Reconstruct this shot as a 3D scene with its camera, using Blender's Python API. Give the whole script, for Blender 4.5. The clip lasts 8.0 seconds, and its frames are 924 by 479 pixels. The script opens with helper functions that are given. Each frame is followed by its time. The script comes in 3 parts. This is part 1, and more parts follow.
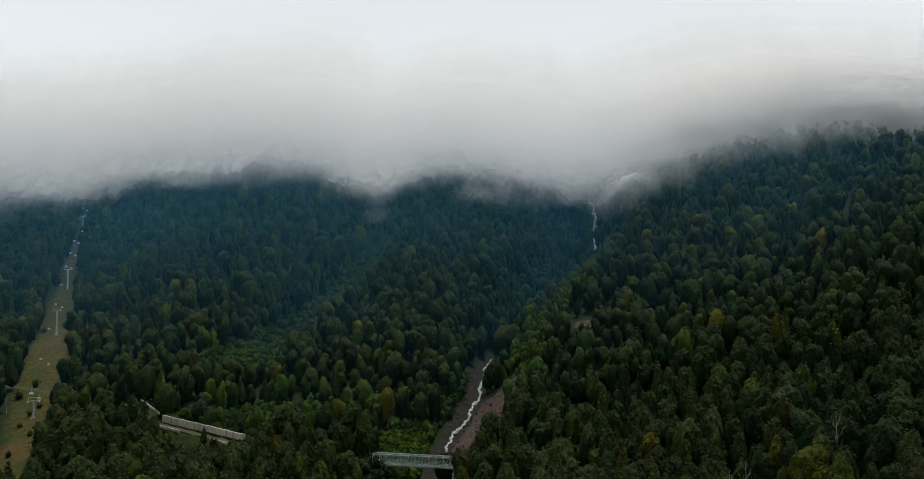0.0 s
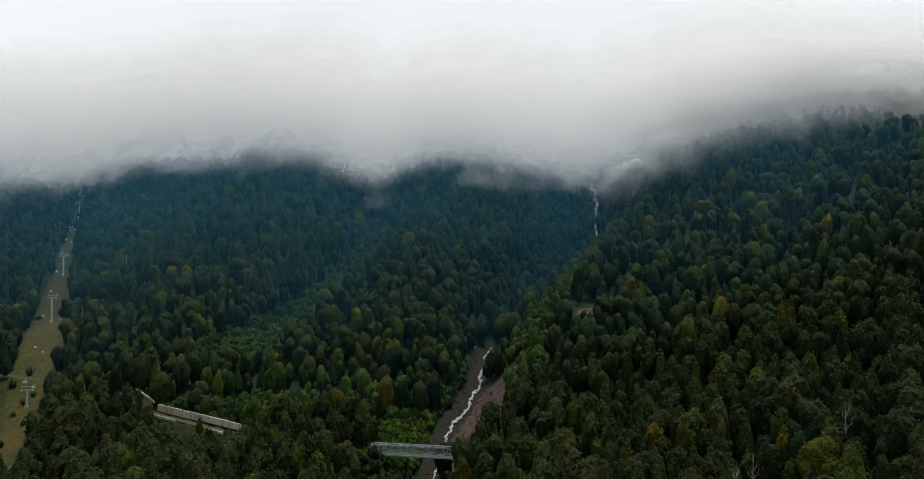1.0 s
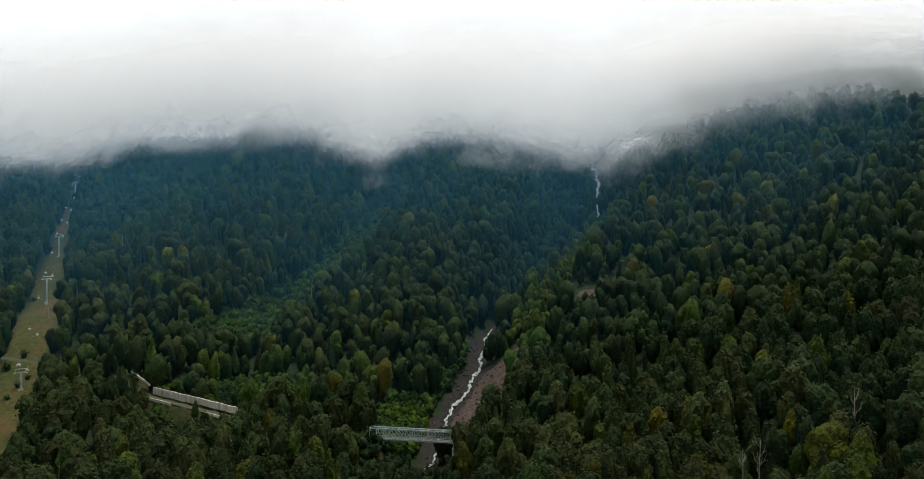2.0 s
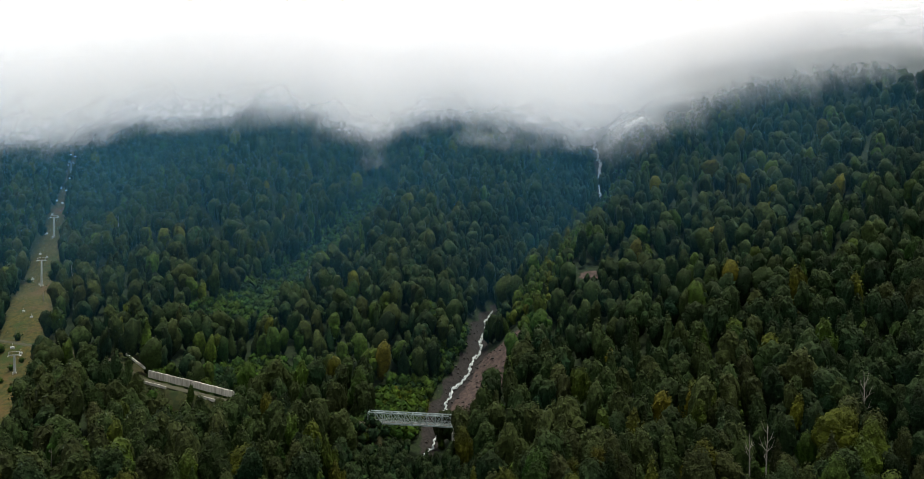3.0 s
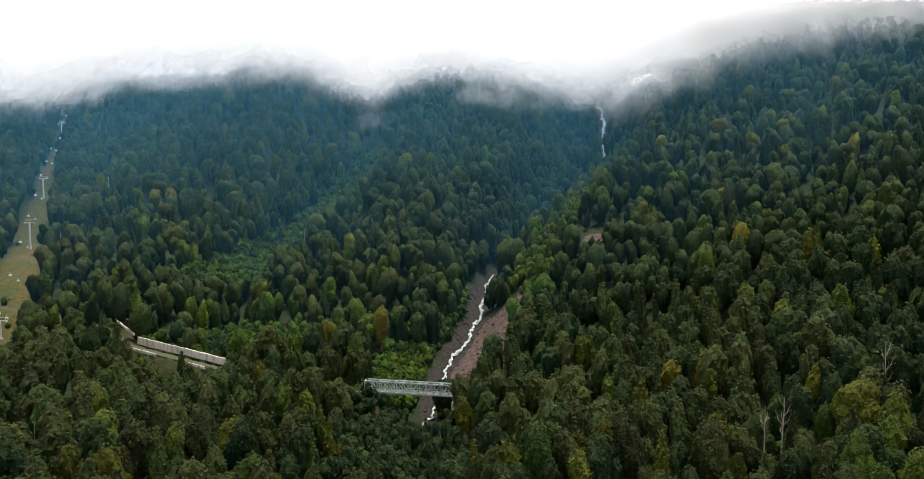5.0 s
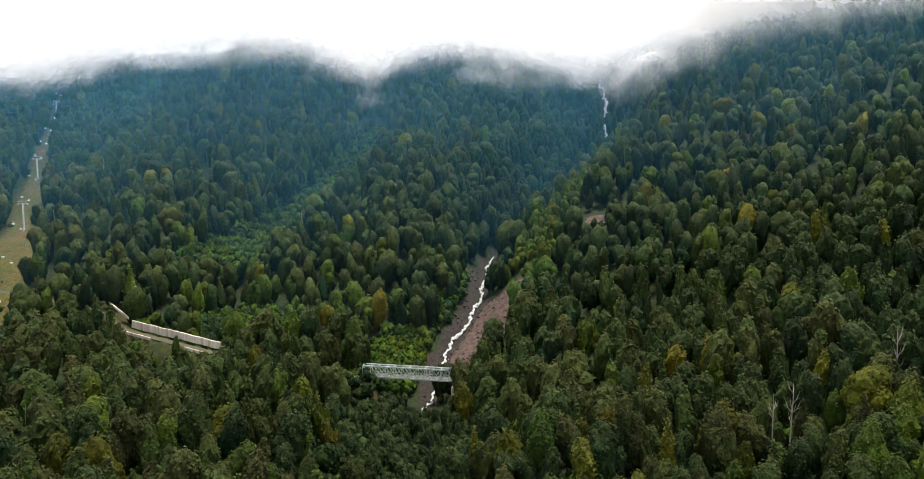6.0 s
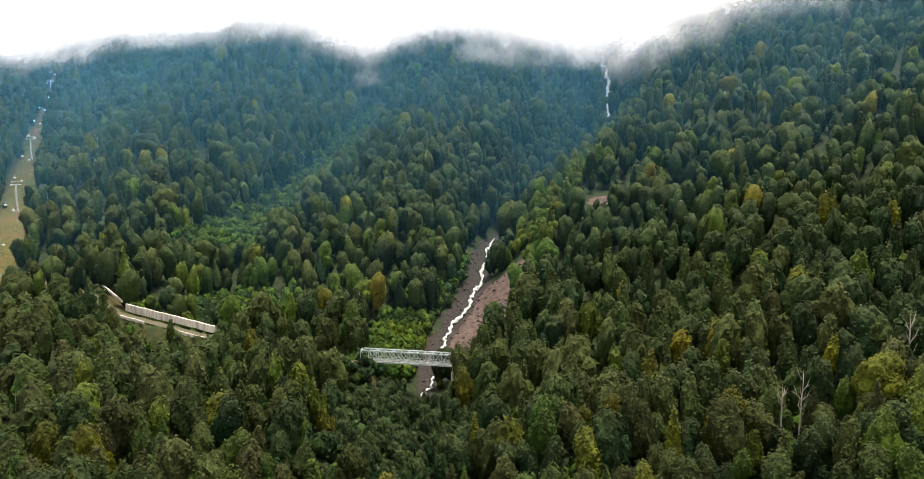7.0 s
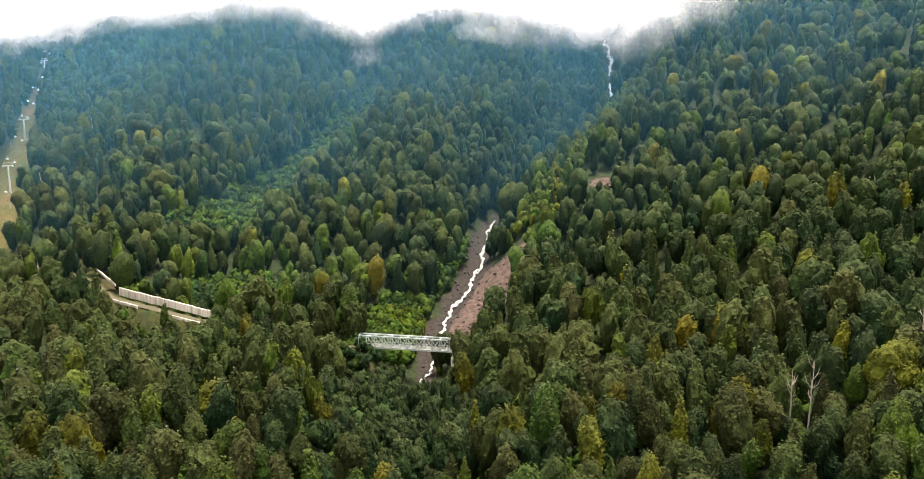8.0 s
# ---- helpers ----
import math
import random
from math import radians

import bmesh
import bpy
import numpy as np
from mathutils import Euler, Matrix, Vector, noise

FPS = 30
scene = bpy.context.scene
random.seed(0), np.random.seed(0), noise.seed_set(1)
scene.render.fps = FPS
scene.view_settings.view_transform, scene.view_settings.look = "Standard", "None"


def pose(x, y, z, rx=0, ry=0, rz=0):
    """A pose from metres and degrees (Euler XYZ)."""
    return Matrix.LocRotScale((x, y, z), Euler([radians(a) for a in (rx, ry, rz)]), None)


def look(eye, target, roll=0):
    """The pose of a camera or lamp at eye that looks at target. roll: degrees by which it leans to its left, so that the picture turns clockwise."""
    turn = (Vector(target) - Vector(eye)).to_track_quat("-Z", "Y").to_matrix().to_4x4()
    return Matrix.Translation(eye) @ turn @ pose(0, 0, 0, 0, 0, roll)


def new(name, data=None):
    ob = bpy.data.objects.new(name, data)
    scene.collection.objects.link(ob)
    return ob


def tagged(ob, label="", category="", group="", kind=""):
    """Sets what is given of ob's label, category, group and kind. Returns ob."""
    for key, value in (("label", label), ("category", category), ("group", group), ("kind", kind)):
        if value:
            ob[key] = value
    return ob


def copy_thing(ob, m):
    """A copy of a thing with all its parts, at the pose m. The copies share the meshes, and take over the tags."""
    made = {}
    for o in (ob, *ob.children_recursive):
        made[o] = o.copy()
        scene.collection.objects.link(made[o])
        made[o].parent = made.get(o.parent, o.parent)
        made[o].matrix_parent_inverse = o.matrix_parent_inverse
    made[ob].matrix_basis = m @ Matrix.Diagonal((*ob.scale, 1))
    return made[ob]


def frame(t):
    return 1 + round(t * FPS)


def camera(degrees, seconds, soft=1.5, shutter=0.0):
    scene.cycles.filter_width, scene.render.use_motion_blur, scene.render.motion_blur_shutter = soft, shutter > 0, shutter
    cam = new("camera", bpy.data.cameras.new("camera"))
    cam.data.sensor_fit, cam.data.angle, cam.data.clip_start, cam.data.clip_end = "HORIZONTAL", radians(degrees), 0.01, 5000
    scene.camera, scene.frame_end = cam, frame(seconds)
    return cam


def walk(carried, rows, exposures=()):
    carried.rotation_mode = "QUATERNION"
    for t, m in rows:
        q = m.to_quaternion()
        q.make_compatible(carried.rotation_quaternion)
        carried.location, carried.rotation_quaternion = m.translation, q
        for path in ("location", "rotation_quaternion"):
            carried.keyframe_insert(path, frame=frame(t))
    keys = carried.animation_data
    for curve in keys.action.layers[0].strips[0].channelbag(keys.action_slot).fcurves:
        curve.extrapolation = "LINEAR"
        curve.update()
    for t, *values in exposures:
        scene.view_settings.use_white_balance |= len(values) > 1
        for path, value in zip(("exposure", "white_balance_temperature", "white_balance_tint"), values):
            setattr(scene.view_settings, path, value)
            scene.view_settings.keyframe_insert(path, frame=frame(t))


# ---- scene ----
cam = camera(62.0, 8.0, soft=0.9)
# level flight up the valley while the camera tilts down: seconds, metres flown, height, pitch
PATH = [
    (0, 0.00, 0.00, 2.726), (0.5, 3.26, 0.10, 2.272), (1, 6.51, 0.18, 1.725), (1.5, 9.75, 0.26, 1.009),
    (3, 19.43, 0.39, -1.154), (3.5, 22.64, 0.41, -1.890), (4, 25.85, 0.42, -2.611), (4.5, 29.04, 0.41, -3.328),
    (6, 38.59, 0.32, -5.478), (6.5, 41.75, 0.26, -6.202), (7, 44.91, 0.18, -6.926), (7.5, 48.06, 0.10, -7.638),
    (8, 51.20, 0.00, -8.336),
]
EXPOSURES = [(0, -1.12, 6250, 4), (1.5, -0.84, 6250, 4), (3, -0.42, 6250, 6), (4.5, 0.04, 6350, 8), (6, 0.44, 6650, 11), (7, 0.88, 6900, 13), (8, 1.28, 7250, 16)]
walk(cam, [(t, pose(0, y, z, 90 + p, 0, -0.12)) for t, y, z, p in PATH], EXPOSURES)

# ---- world, sun ----
scene.cycles.transparent_max_bounces = 48
world = bpy.data.worlds.new("overcast_sky")
scene.world = world
world.use_nodes = True
wn, wl = world.node_tree.nodes, world.node_tree.links
wn.clear()
sky = wn.new("ShaderNodeTexSky")
sky.sky_type = "NISHITA"
sky.sun_disc = False
sky.sun_elevation, sky.sun_rotation = radians(80), radians(67)
bg_sky = wn.new("ShaderNodeBackground")
bg_sky.inputs["Strength"].default_value = 0.03
wl.new(sky.outputs[0], bg_sky.inputs["Color"])
bg_cloud = wn.new("ShaderNodeBackground")
bg_cloud.inputs["Color"].default_value = (1.0, 0.98, 0.985, 1)
# a bright overcast, lightest low over the mountain
coord, parts_xyz, rise = wn.new("ShaderNodeTexCoord"), wn.new("ShaderNodeSeparateXYZ"), wn.new("ShaderNodeMapRange")
wl.new(coord.outputs["Generated"], parts_xyz.inputs[0])
wl.new(parts_xyz.outputs["Z"], rise.inputs["Value"])
for at, value in zip((1, 2, 3, 4), (0.0, 1.0, 2.3, 0.45)):
    rise.inputs[at].default_value = value
wl.new(rise.outputs["Result"], bg_cloud.inputs["Strength"])
both = wn.new("ShaderNodeAddShader")
wl.new(bg_sky.outputs[0], both.inputs[0])
wl.new(bg_cloud.outputs[0], both.inputs[1])
wl.new(both.outputs[0], wn.new("ShaderNodeOutputWorld").inputs["Surface"])

sun = new("sun", bpy.data.lights.new("sun", "SUN"))
sun.data.energy, sun.data.angle, sun.data.color = 5.2, radians(18), (1.0, 0.96, 0.82)
sun.matrix_world = look((70, 380, 450), (0, 350, 0))

# ---- the land ----
def ramp(v, at, w):
    return np.logaddexp(0, (v - at) / w) * w


def bump(v, at, w):
    return np.exp(-((v - at) / w) ** 2)


def step(a, b, v):
    u = np.clip((v - a) / (b - a), 0, 1)
    return u * u * (3 - 2 * u)


def waves(x, y, size, seed=0.0):
    """Smooth unevenness of that many metres, about -1 to 1."""
    u, v = x / size * 6.283, y / size * 6.283
    return (np.sin(u + 1.3 * np.sin(0.7 * v + seed) + seed) + np.sin(0.9 * v + 1.1 * np.sin(0.8 * u + 2 * seed) + 1.7 * seed)
            + np.sin(0.6 * (u + v) + 3.1 * seed)) / 3


def stream_x(y):
    return np.interp(y, [0, 235, 293, 317, 336, 355, 380, 444, 510, 578, 600, 665, 900], [-60, -27, -12, -8.4, -6.5, 1.4, 8, 16, 58, 101, 106, 115, 105])


def stream_z(y):
    return np.interp(y, [0, 235, 293, 317, 336, 355, 380, 444, 510, 578, 665, 900], [-104, -88, -82, -78, -72.5, -67, -62.5, -50, -32, 21, 75, 190])


def brush_x(y):
    return np.interp(y, [300, 340, 390, 410, 447, 508, 594, 700], [-95, -105, -120, -108, -101, -78, -59, -40])


def crest_x(y):
    """The crest of the spur beside the stream."""
    return np.interp(y, [340, 374, 420, 457, 515, 560], [22, 31, 51, 74, 96, 112])


def lift_x(y):
    return -247.3 - 0.4374 * (y - 473.6)


ROAD = [(-232, 392, -55), (-192, 375, -57), (-153, 355, -59), (-130, 331, -62.8), (-90, 312.5, -67.2), (-60, 302, -70), (-35, 294, -71.2)]


def road_near(x, y):
    """Distance from the road's middle, and the road's height there."""
    d, z = np.full(np.shape(x), 1e9), np.zeros(np.shape(x))
    for (ax, ay, az), (bx, by, bz) in zip(ROAD, ROAD[1:]):
        l2 = (bx - ax) ** 2 + (by - ay) ** 2
        u = np.clip(((x - ax) * (bx - ax) + (y - ay) * (by - ay)) / l2, 0, 1)
        e = np.hypot(x - ax - u * (bx - ax), y - ay - u * (by - ay))
        z = np.where(e < d, az + u * (bz - az), z)
        d = np.minimum(d, e)
    return d, z


def land(x, y):
    """The ground's height."""
    x, y = np.asarray(x, float), np.asarray(y, float)
    s = np.minimum(ramp(y, 310, 25), 720)
    left = -83 + 0.352 * s + 1.2e-5 * s * x + 6 * bump(y, 262, 45) * step(-150, -90, x) * step(-50, -75, x) - 4 * bump(x, -35, 22) * bump(y, 268, 24) - 5 * bump(x, -115, 40) * bump(y, 285, 35)
    left = left + 8 * bump(x, -20, 45) * step(330, 400, y) - 7 * bump(x, brush_x(y), 20) * step(320, 400, y)
    left = left + 7 * bump(x, -135, 35) * bump(y, 390, 70) - 8 * bump(x, -105, 26) * bump(y, 306, 16)
    left = left + 14 * bump(x, 25, 45) * step(420, 500, y) + 0.13 * np.minimum(ramp(y, 530, 12), 220) * bump(x, -110, 120)
    left = left - step(-200, -270, x) * (13 * step(400, 480, y) + 8 * step(600, 720, y))
    left = left + 8 * bump(x, -137, 24) * bump(y, 300, 17) + 9 * bump(x, -50, 13) * bump(y, 262, 32)
    q, xc = np.minimum(ramp(y, 200, 30), 520), np.clip(x, -60, 330)
    right = -105 + 0.203 * q + 0.295 * xc - 1.445e-4 * q * xc + 3.233e-4 * q * q
    right = right + 12 * bump(x, 26, 24) * bump(y, 222, 28)
    crest = crest_x(y)
    right = right + 10 * bump(x, crest, np.where(x < crest, 17, 38)) * step(350, 380, y) * step(590, 530, y)
    c = x - stream_x(y)
    base = left + (right - left) * step(-16, 22, c) + 1.6 * waves(x, y, 90, 0.4) + 0.8 * waves(x, y, 37, 1.9)
    bank = stream_z(y) + np.where(c < 0, -0.85 * c, (0.62 + 0.25 * bump(y, 335, 32) + 0.3 * step(345, 395, y)) * c) + 0.5 * waves(x, y, 13, 0.3) - 1.2
    k = 3.0
    base = -np.logaddexp(-base / k, -bank / k) * k
    d, rz = road_near(x, y)
    base = base + (rz - base) * (1 - step(3.2, 9, d))
    # unseen steep rise behind the flight, added to block low sky light
    return base + np.minimum(np.maximum(0, -50 - y) * 0.8, 480)


def mesh_of(name, verts, faces, smooth=False):
    """A mesh from arrays; faces all of one size."""
    verts, faces = np.asarray(verts, np.float32), np.asarray(faces, np.int32)
    me = bpy.data.meshes.new(name)
    me.vertices.add(len(verts))
    me.vertices.foreach_set("co", verts.ravel())
    n, k = faces.shape
    me.loops.add(n * k)
    me.loops.foreach_set("vertex_index", faces.ravel())
    me.polygons.add(n)
    me.polygons.foreach_set("loop_start", np.arange(0, n * k, k, dtype=np.int32))
    me.polygons.foreach_set("use_smooth", np.full(n, smooth))
    me.update(calc_edges=True)
    return me


def attribute(me, name, values):
    me.attributes.new(name, "FLOAT", "POINT").data.foreach_set("value", np.asarray(values, np.float32))


def part(name, me, material, parent, label=""):
    ob = new(name, me)
    if not me.materials:
        me.materials.append(material)
    ob.parent = parent
    if label:
        ob["label"] = label
    return ob


def bm_mesh(name, bm, smooth=False):
    me = bpy.data.meshes.new(name)
    bm.to_mesh(me)
    bm.free()
    for p in me.polygons:
        p.use_smooth = smooth
    return me


# ---- materials ----
class Nodes:
    """Short names for the nodes of one material."""

    def __init__(self, name):
        self.m = bpy.data.materials.new(name)
        self.m.use_nodes = True
        self.t = self.m.node_tree
        self.b = self.t.nodes["Principled BSDF"]
        self.b.inputs["Specular IOR Level"].default_value = 0.25

    def add(self, kind, **values):
        n = self.t.nodes.new("ShaderNode" + kind)
        for k, v in values.items():
            n.inputs[k.replace("_", " ")].default_value = v
        return n

    def link(self, a, b):
        self.t.links.new(a, b)

    def where(self):
        return self.add("NewGeometry").outputs["Position"]

    def noise(self, scale, detail=4.0, rough=0.6, source=None):
        n = self.add("TexNoise", Scale=scale, Detail=detail, Roughness=rough)
        self.link(source or self.where(), n.inputs["Vector"])
        return n.outputs["Fac"]

    def attr(self, name):
        n = self.add("Attribute")
        n.attribute_name = name
        return n.outputs["Fac"]

    def ramp(self, fac, *stops):
        n = self.add("ValToRGB")
        e = n.color_ramp.elements
        for i, (at, colour) in enumerate(stops):
            s = e[i] if i < 2 else e.new(at)
            s.position, s.color = at, (*colour, 1)
        self.link(fac, n.inputs["Fac"])
        return n.outputs["Color"]

    def mix(self, fac, a, b, kind="MIX"):
        n = self.t.nodes.new("ShaderNodeMix")
        n.data_type, n.blend_type = "RGBA", kind
        for v, s in ((fac, 0), (a, 6), (b, 7)):
            if isinstance(v, bpy.types.NodeSocket):
                self.link(v, n.inputs[s])
            else:
                n.inputs[s].default_value = v if s == 0 else (*v, 1)
        return n.outputs[2]

    def math(self, kind, a, b=0.0, c=0.0):
        n = self.t.nodes.new("ShaderNodeMath")
        n.operation = kind
        for i, v in enumerate((a, b, c)):
            if isinstance(v, bpy.types.NodeSocket):
                self.link(v, n.inputs[i])
            else:
                n.inputs[i].default_value = v
        return n.outputs[0]

    def span(self, v, a, b, lo=0.0, hi=1.0):
        n = self.add("MapRange")
        n.interpolation_type = "SMOOTHSTEP"
        self.link(v, n.inputs["Value"])
        for i, k in enumerate((a, b, lo, hi)):
            n.inputs[i + 1].default_value = k
        return n.outputs["Result"]

    def done(self, colour=None, rough=0.8, bump=None, depth=0.1, metal=0.0):
        if isinstance(colour, bpy.types.NodeSocket):
            self.link(colour, self.b.inputs["Base Color"])
        elif colour:
            self.b.inputs["Base Color"].default_value = (*colour, 1)
        self.b.inputs["Roughness"].default_value = rough
        self.b.inputs["Metallic"].default_value = metal
        if bump:
            n = self.add("Bump", Strength=0.6, Distance=depth)
            self.link(bump, n.inputs["Height"])
            self.link(n.outputs[0], self.b.inputs["Normal"])
        return self.m


def leaf_material(name, own):
    """Autumn-turning beech leaves; each tree keeps one hue. own: the hue comes from the object, else from the mesh."""
    n = Nodes(name)
    hue = n.add("ObjectInfo").outputs["Random"] if own else n.attr("hue")
    leaf = n.ramp(hue, (0.0, (0.009, 0.034, 0.014)), (1.0, (0.150, 0.128, 0.006)), (0.2, (0.017, 0.046, 0.016)), (0.38, (0.032, 0.061, 0.015)),
                  (0.54, (0.054, 0.070, 0.018)), (0.68, (0.058, 0.062, 0.022)), (0.75, (0.028, 0.088, 0.012)), (0.9, (0.078, 0.122, 0.010)))
    # crown tops paler: turning leaves, with top light put into the colour
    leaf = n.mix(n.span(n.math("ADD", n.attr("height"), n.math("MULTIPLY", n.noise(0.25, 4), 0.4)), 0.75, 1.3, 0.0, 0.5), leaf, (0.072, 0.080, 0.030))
    island = n.add("NewGeometry").outputs["Random Per Island"]
    each = n.math("FRACT", n.math("MULTIPLY", hue, 37.7))
    tone = n.math("MULTIPLY", n.span(island, 0, 1, 0.82, 1.0), n.span(each, 0, 1, 0.6, 1.25))
    tinted = n.mix(1.0, leaf, n.ramp(tone, (0.0, (0, 0, 0)), (1.0, (1, 1, 1))), "MULTIPLY")
    tinted = n.mix(n.span(n.noise(0.06), 0.4, 0.7, 0, 0.35), tinted, (0.036, 0.060, 0.014))
    clump = n.span(n.noise(0.8, 4, 0.7), 0.32, 0.68, 0.5, 1.2)
    tinted = n.mix(1.0, tinted, n.ramp(n.math("MULTIPLY", clump, 0.85), (0.0, (0, 0, 0)), (1.0, (0.92, 0.92, 0.90))), "MULTIPLY")
    m = n.done(tinted, 0.75, n.noise(1.2, 5, 0.7), 0.9)
    n.b.inputs["Specular IOR Level"].default_value = 0.08
    n.b.inputs["Subsurface Weight"].default_value = 0
    return m


leaf_far, leaf_near = leaf_material("leaf_far", False), leaf_material("leaf_near", True)

n = Nodes("bark")
bark = n.done(n.mix(n.noise(1.5), (0.05, 0.042, 0.034), (0.17, 0.155, 0.13)), 0.9, n.noise(6), 0.05)
n = Nodes("bleached_wood")
bleached = n.done(n.mix(n.noise(2.0), (0.16, 0.14, 0.115), (0.36, 0.32, 0.28)), 0.85, n.noise(8), 0.03)

n = Nodes("hillside")
grain, patch_n = n.noise(0.55, 6), n.noise(0.06, 4)
green = n.mix(n.span(grain, 0.35, 0.7), (0.008, 0.014, 0.005), (0.020, 0.033, 0.009))
straw = n.mix(n.span(grain, 0.35, 0.65), (0.028, 0.038, 0.008), (0.080, 0.062, 0.014))
straw = n.mix(n.span(n.noise(0.045, 5), 0.46, 0.62), straw, (0.095, 0.052, 0.022))
straw = n.mix(n.span(n.noise(0.09, 5), 0.52, 0.66), straw, (0.030, 0.050, 0.010))
rock = n.mix(n.span(n.noise(0.9, 8, 0.7), 0.35, 0.68), (0.011, 0.009, 0.0085), (0.038, 0.031, 0.028))
soil = n.mix(n.span(n.noise(0.5, 8, 0.7), 0.35, 0.7), (0.038, 0.025, 0.022), (0.105, 0.070, 0.060))
col = n.mix(n.attr("grass"), green, straw)
ragged = n.math("ADD", n.attr("scree"), n.math("MULTIPLY", n.math("SUBTRACT", n.noise(0.2, 6), 0.5), 0.9))
col = n.mix(n.span(ragged, 0.42, 0.6), col, rock)
ragged = n.math("ADD", n.attr("soil"), n.math("MULTIPLY", n.math("SUBTRACT", n.noise(0.17, 6), 0.5), 0.9))
col = n.mix(n.span(ragged, 0.42, 0.6), col, soil)
hillside = n.done(col, 0.95, n.noise(0.8, 8, 0.7), 0.5)

n = Nodes("gravel_road")
gravel = n.done(n.mix(n.noise(0.7, 6), (0.035, 0.038, 0.02), (0.085, 0.075, 0.05)), 0.95, n.noise(5), 0.05)
n = Nodes("pale_concrete")
streak = n.add("Mapping", Scale=(0.9, 0.9, 0.08))
n.link(n.where(), streak.inputs["Vector"])
concrete = n.done(n.mix(n.span(n.noise(1.0, 6, 0.7, streak.outputs[0]), 0.35, 0.7), (0.62, 0.58, 0.5), (0.27, 0.245, 0.2)), 0.9, n.noise(2), 0.03)
n = Nodes("painted_steel")
steel = n.done(n.mix(n.span(n.noise(0.8, 6), 0.45, 0.7), (0.40, 0.46, 0.46), (0.24, 0.28, 0.275)), 0.45, None, 0, 0.1)
n = Nodes("galvanised_steel")
zinc = n.done(n.mix(n.noise(1.2), (0.5, 0.53, 0.54), (0.72, 0.74, 0.74)), 0.4, None, 0, 0.3)
n = Nodes("worn_deck_boards")
decking = n.done(n.mix(n.noise(1.4, 6), (0.06, 0.058, 0.052), (0.14, 0.135, 0.12)), 0.85, n.noise(5), 0.03)
n = Nodes("dark_rubber")
rubber = n.done(n.mix(n.noise(3), (0.02, 0.02, 0.02), (0.05, 0.05, 0.05)), 0.7)
n = Nodes("white_shell")
shell = n.done(n.mix(n.noise(1.5), (0.6, 0.61, 0.62), (0.45, 0.46, 0.47)), 0.35)
n = Nodes("white_water")
foam = n.done(n.mix(n.span(n.noise(1.3, 6, 0.7), 0.38, 0.62), (0.3, 0.34, 0.35), (0.78, 0.8, 0.8)), 0.35, n.noise(2.2, 6), 0.3)
n = Nodes("boulder_stone")
stone = n.done(n.mix(n.noise(0.8, 6), (0.020, 0.017, 0.0155), (0.075, 0.061, 0.055)), 0.9, n.noise(3), 0.1)

# ---- ground, one sheet out to the horizon ----
def axis(lo, hi, stepping, out):
    a = list(np.arange(lo, hi + 0.1, stepping))
    for sign in (-1, 1):
        d, v = stepping, a[0] if sign < 0 else a[-1]
        while abs(v - (lo if sign < 0 else hi)) < out:
            d *= 1.3
            v += sign * d
            a.insert(0, v) if sign < 0 else a.append(v)
    return np.array(a)


gx, gy = axis(-440, 400, 3.5, 2500), axis(130, 720, 3.5, 2500)
GX, GY = np.meshgrid(gx, gy)
cols, rws = len(gx), len(gy)
cell = (np.arange(rws - 1)[:, None] * cols + np.arange(cols - 1)[None]).ravel()
ground_mesh = mesh_of("ground", np.stack([GX, GY, land(GX, GY)], -1).reshape(-1, 3), np.stack([cell, cell + 1, cell + cols + 1, cell + cols], 1), True)


def lift_grass(x, y):
    w = np.interp(y, [300, 420, 500, 560, 700], [8, 11, 10.5, 6, 4])
    return step(w * 1.25, w * 0.8, np.abs(x - lift_x(y) + 1)) * step(250, 300, y)


def bridge_grass(x, y):
    return bump(x, -24, 11) * bump(y, 329, 13)


def scree_at(x, y):
    c = x - stream_x(y)
    wide = np.interp(y, [200, 286, 305, 340, 380, 430, 448, 456, 478, 486, 560, 600], [0.5, 2.5, 5, 7, 7, 6.5, 3, 5, 5, 1.5, 2.5, 4])
    wide = wide * (1 + 0.35 * waves(x, y, 21, 0.7))
    return step(wide * 1.25, wide * 0.8, np.where(c < 0, 1.15 * np.abs(c), np.abs(c + 1)))


def soil_at(x, y):
    c = x - stream_x(y)
    a = step(2, 5, c) * step(26, 19, c + 3 * waves(x, y, 17, 0.2)) * step(314, 326, y) * step(384, 364, y)
    return np.maximum(a, np.maximum(bump(x, 66, 9) * bump(y, 403, 6), bump(x, -32, 5) * bump(y, 234, 5)))


fx, fy = GX.ravel(), GY.ravel()
attribute(ground_mesh, "grass", np.maximum(lift_grass(fx, fy), np.maximum(bridge_grass(fx, fy), np.where(land(fx, fy) > road_near(fx, fy)[1] + 0.2, 0.9, 0.3) * step(14, 8, road_near(fx, fy)[0]))))
attribute(ground_mesh, "scree", scree_at(fx, fy))
attribute(ground_mesh, "soil", soil_at(fx, fy))
ground_mesh.materials.append(hillside)
tagged(new("ground", ground_mesh), "steep mountain hillside with undergrowth, scree and grass", "ground", kind="structure")

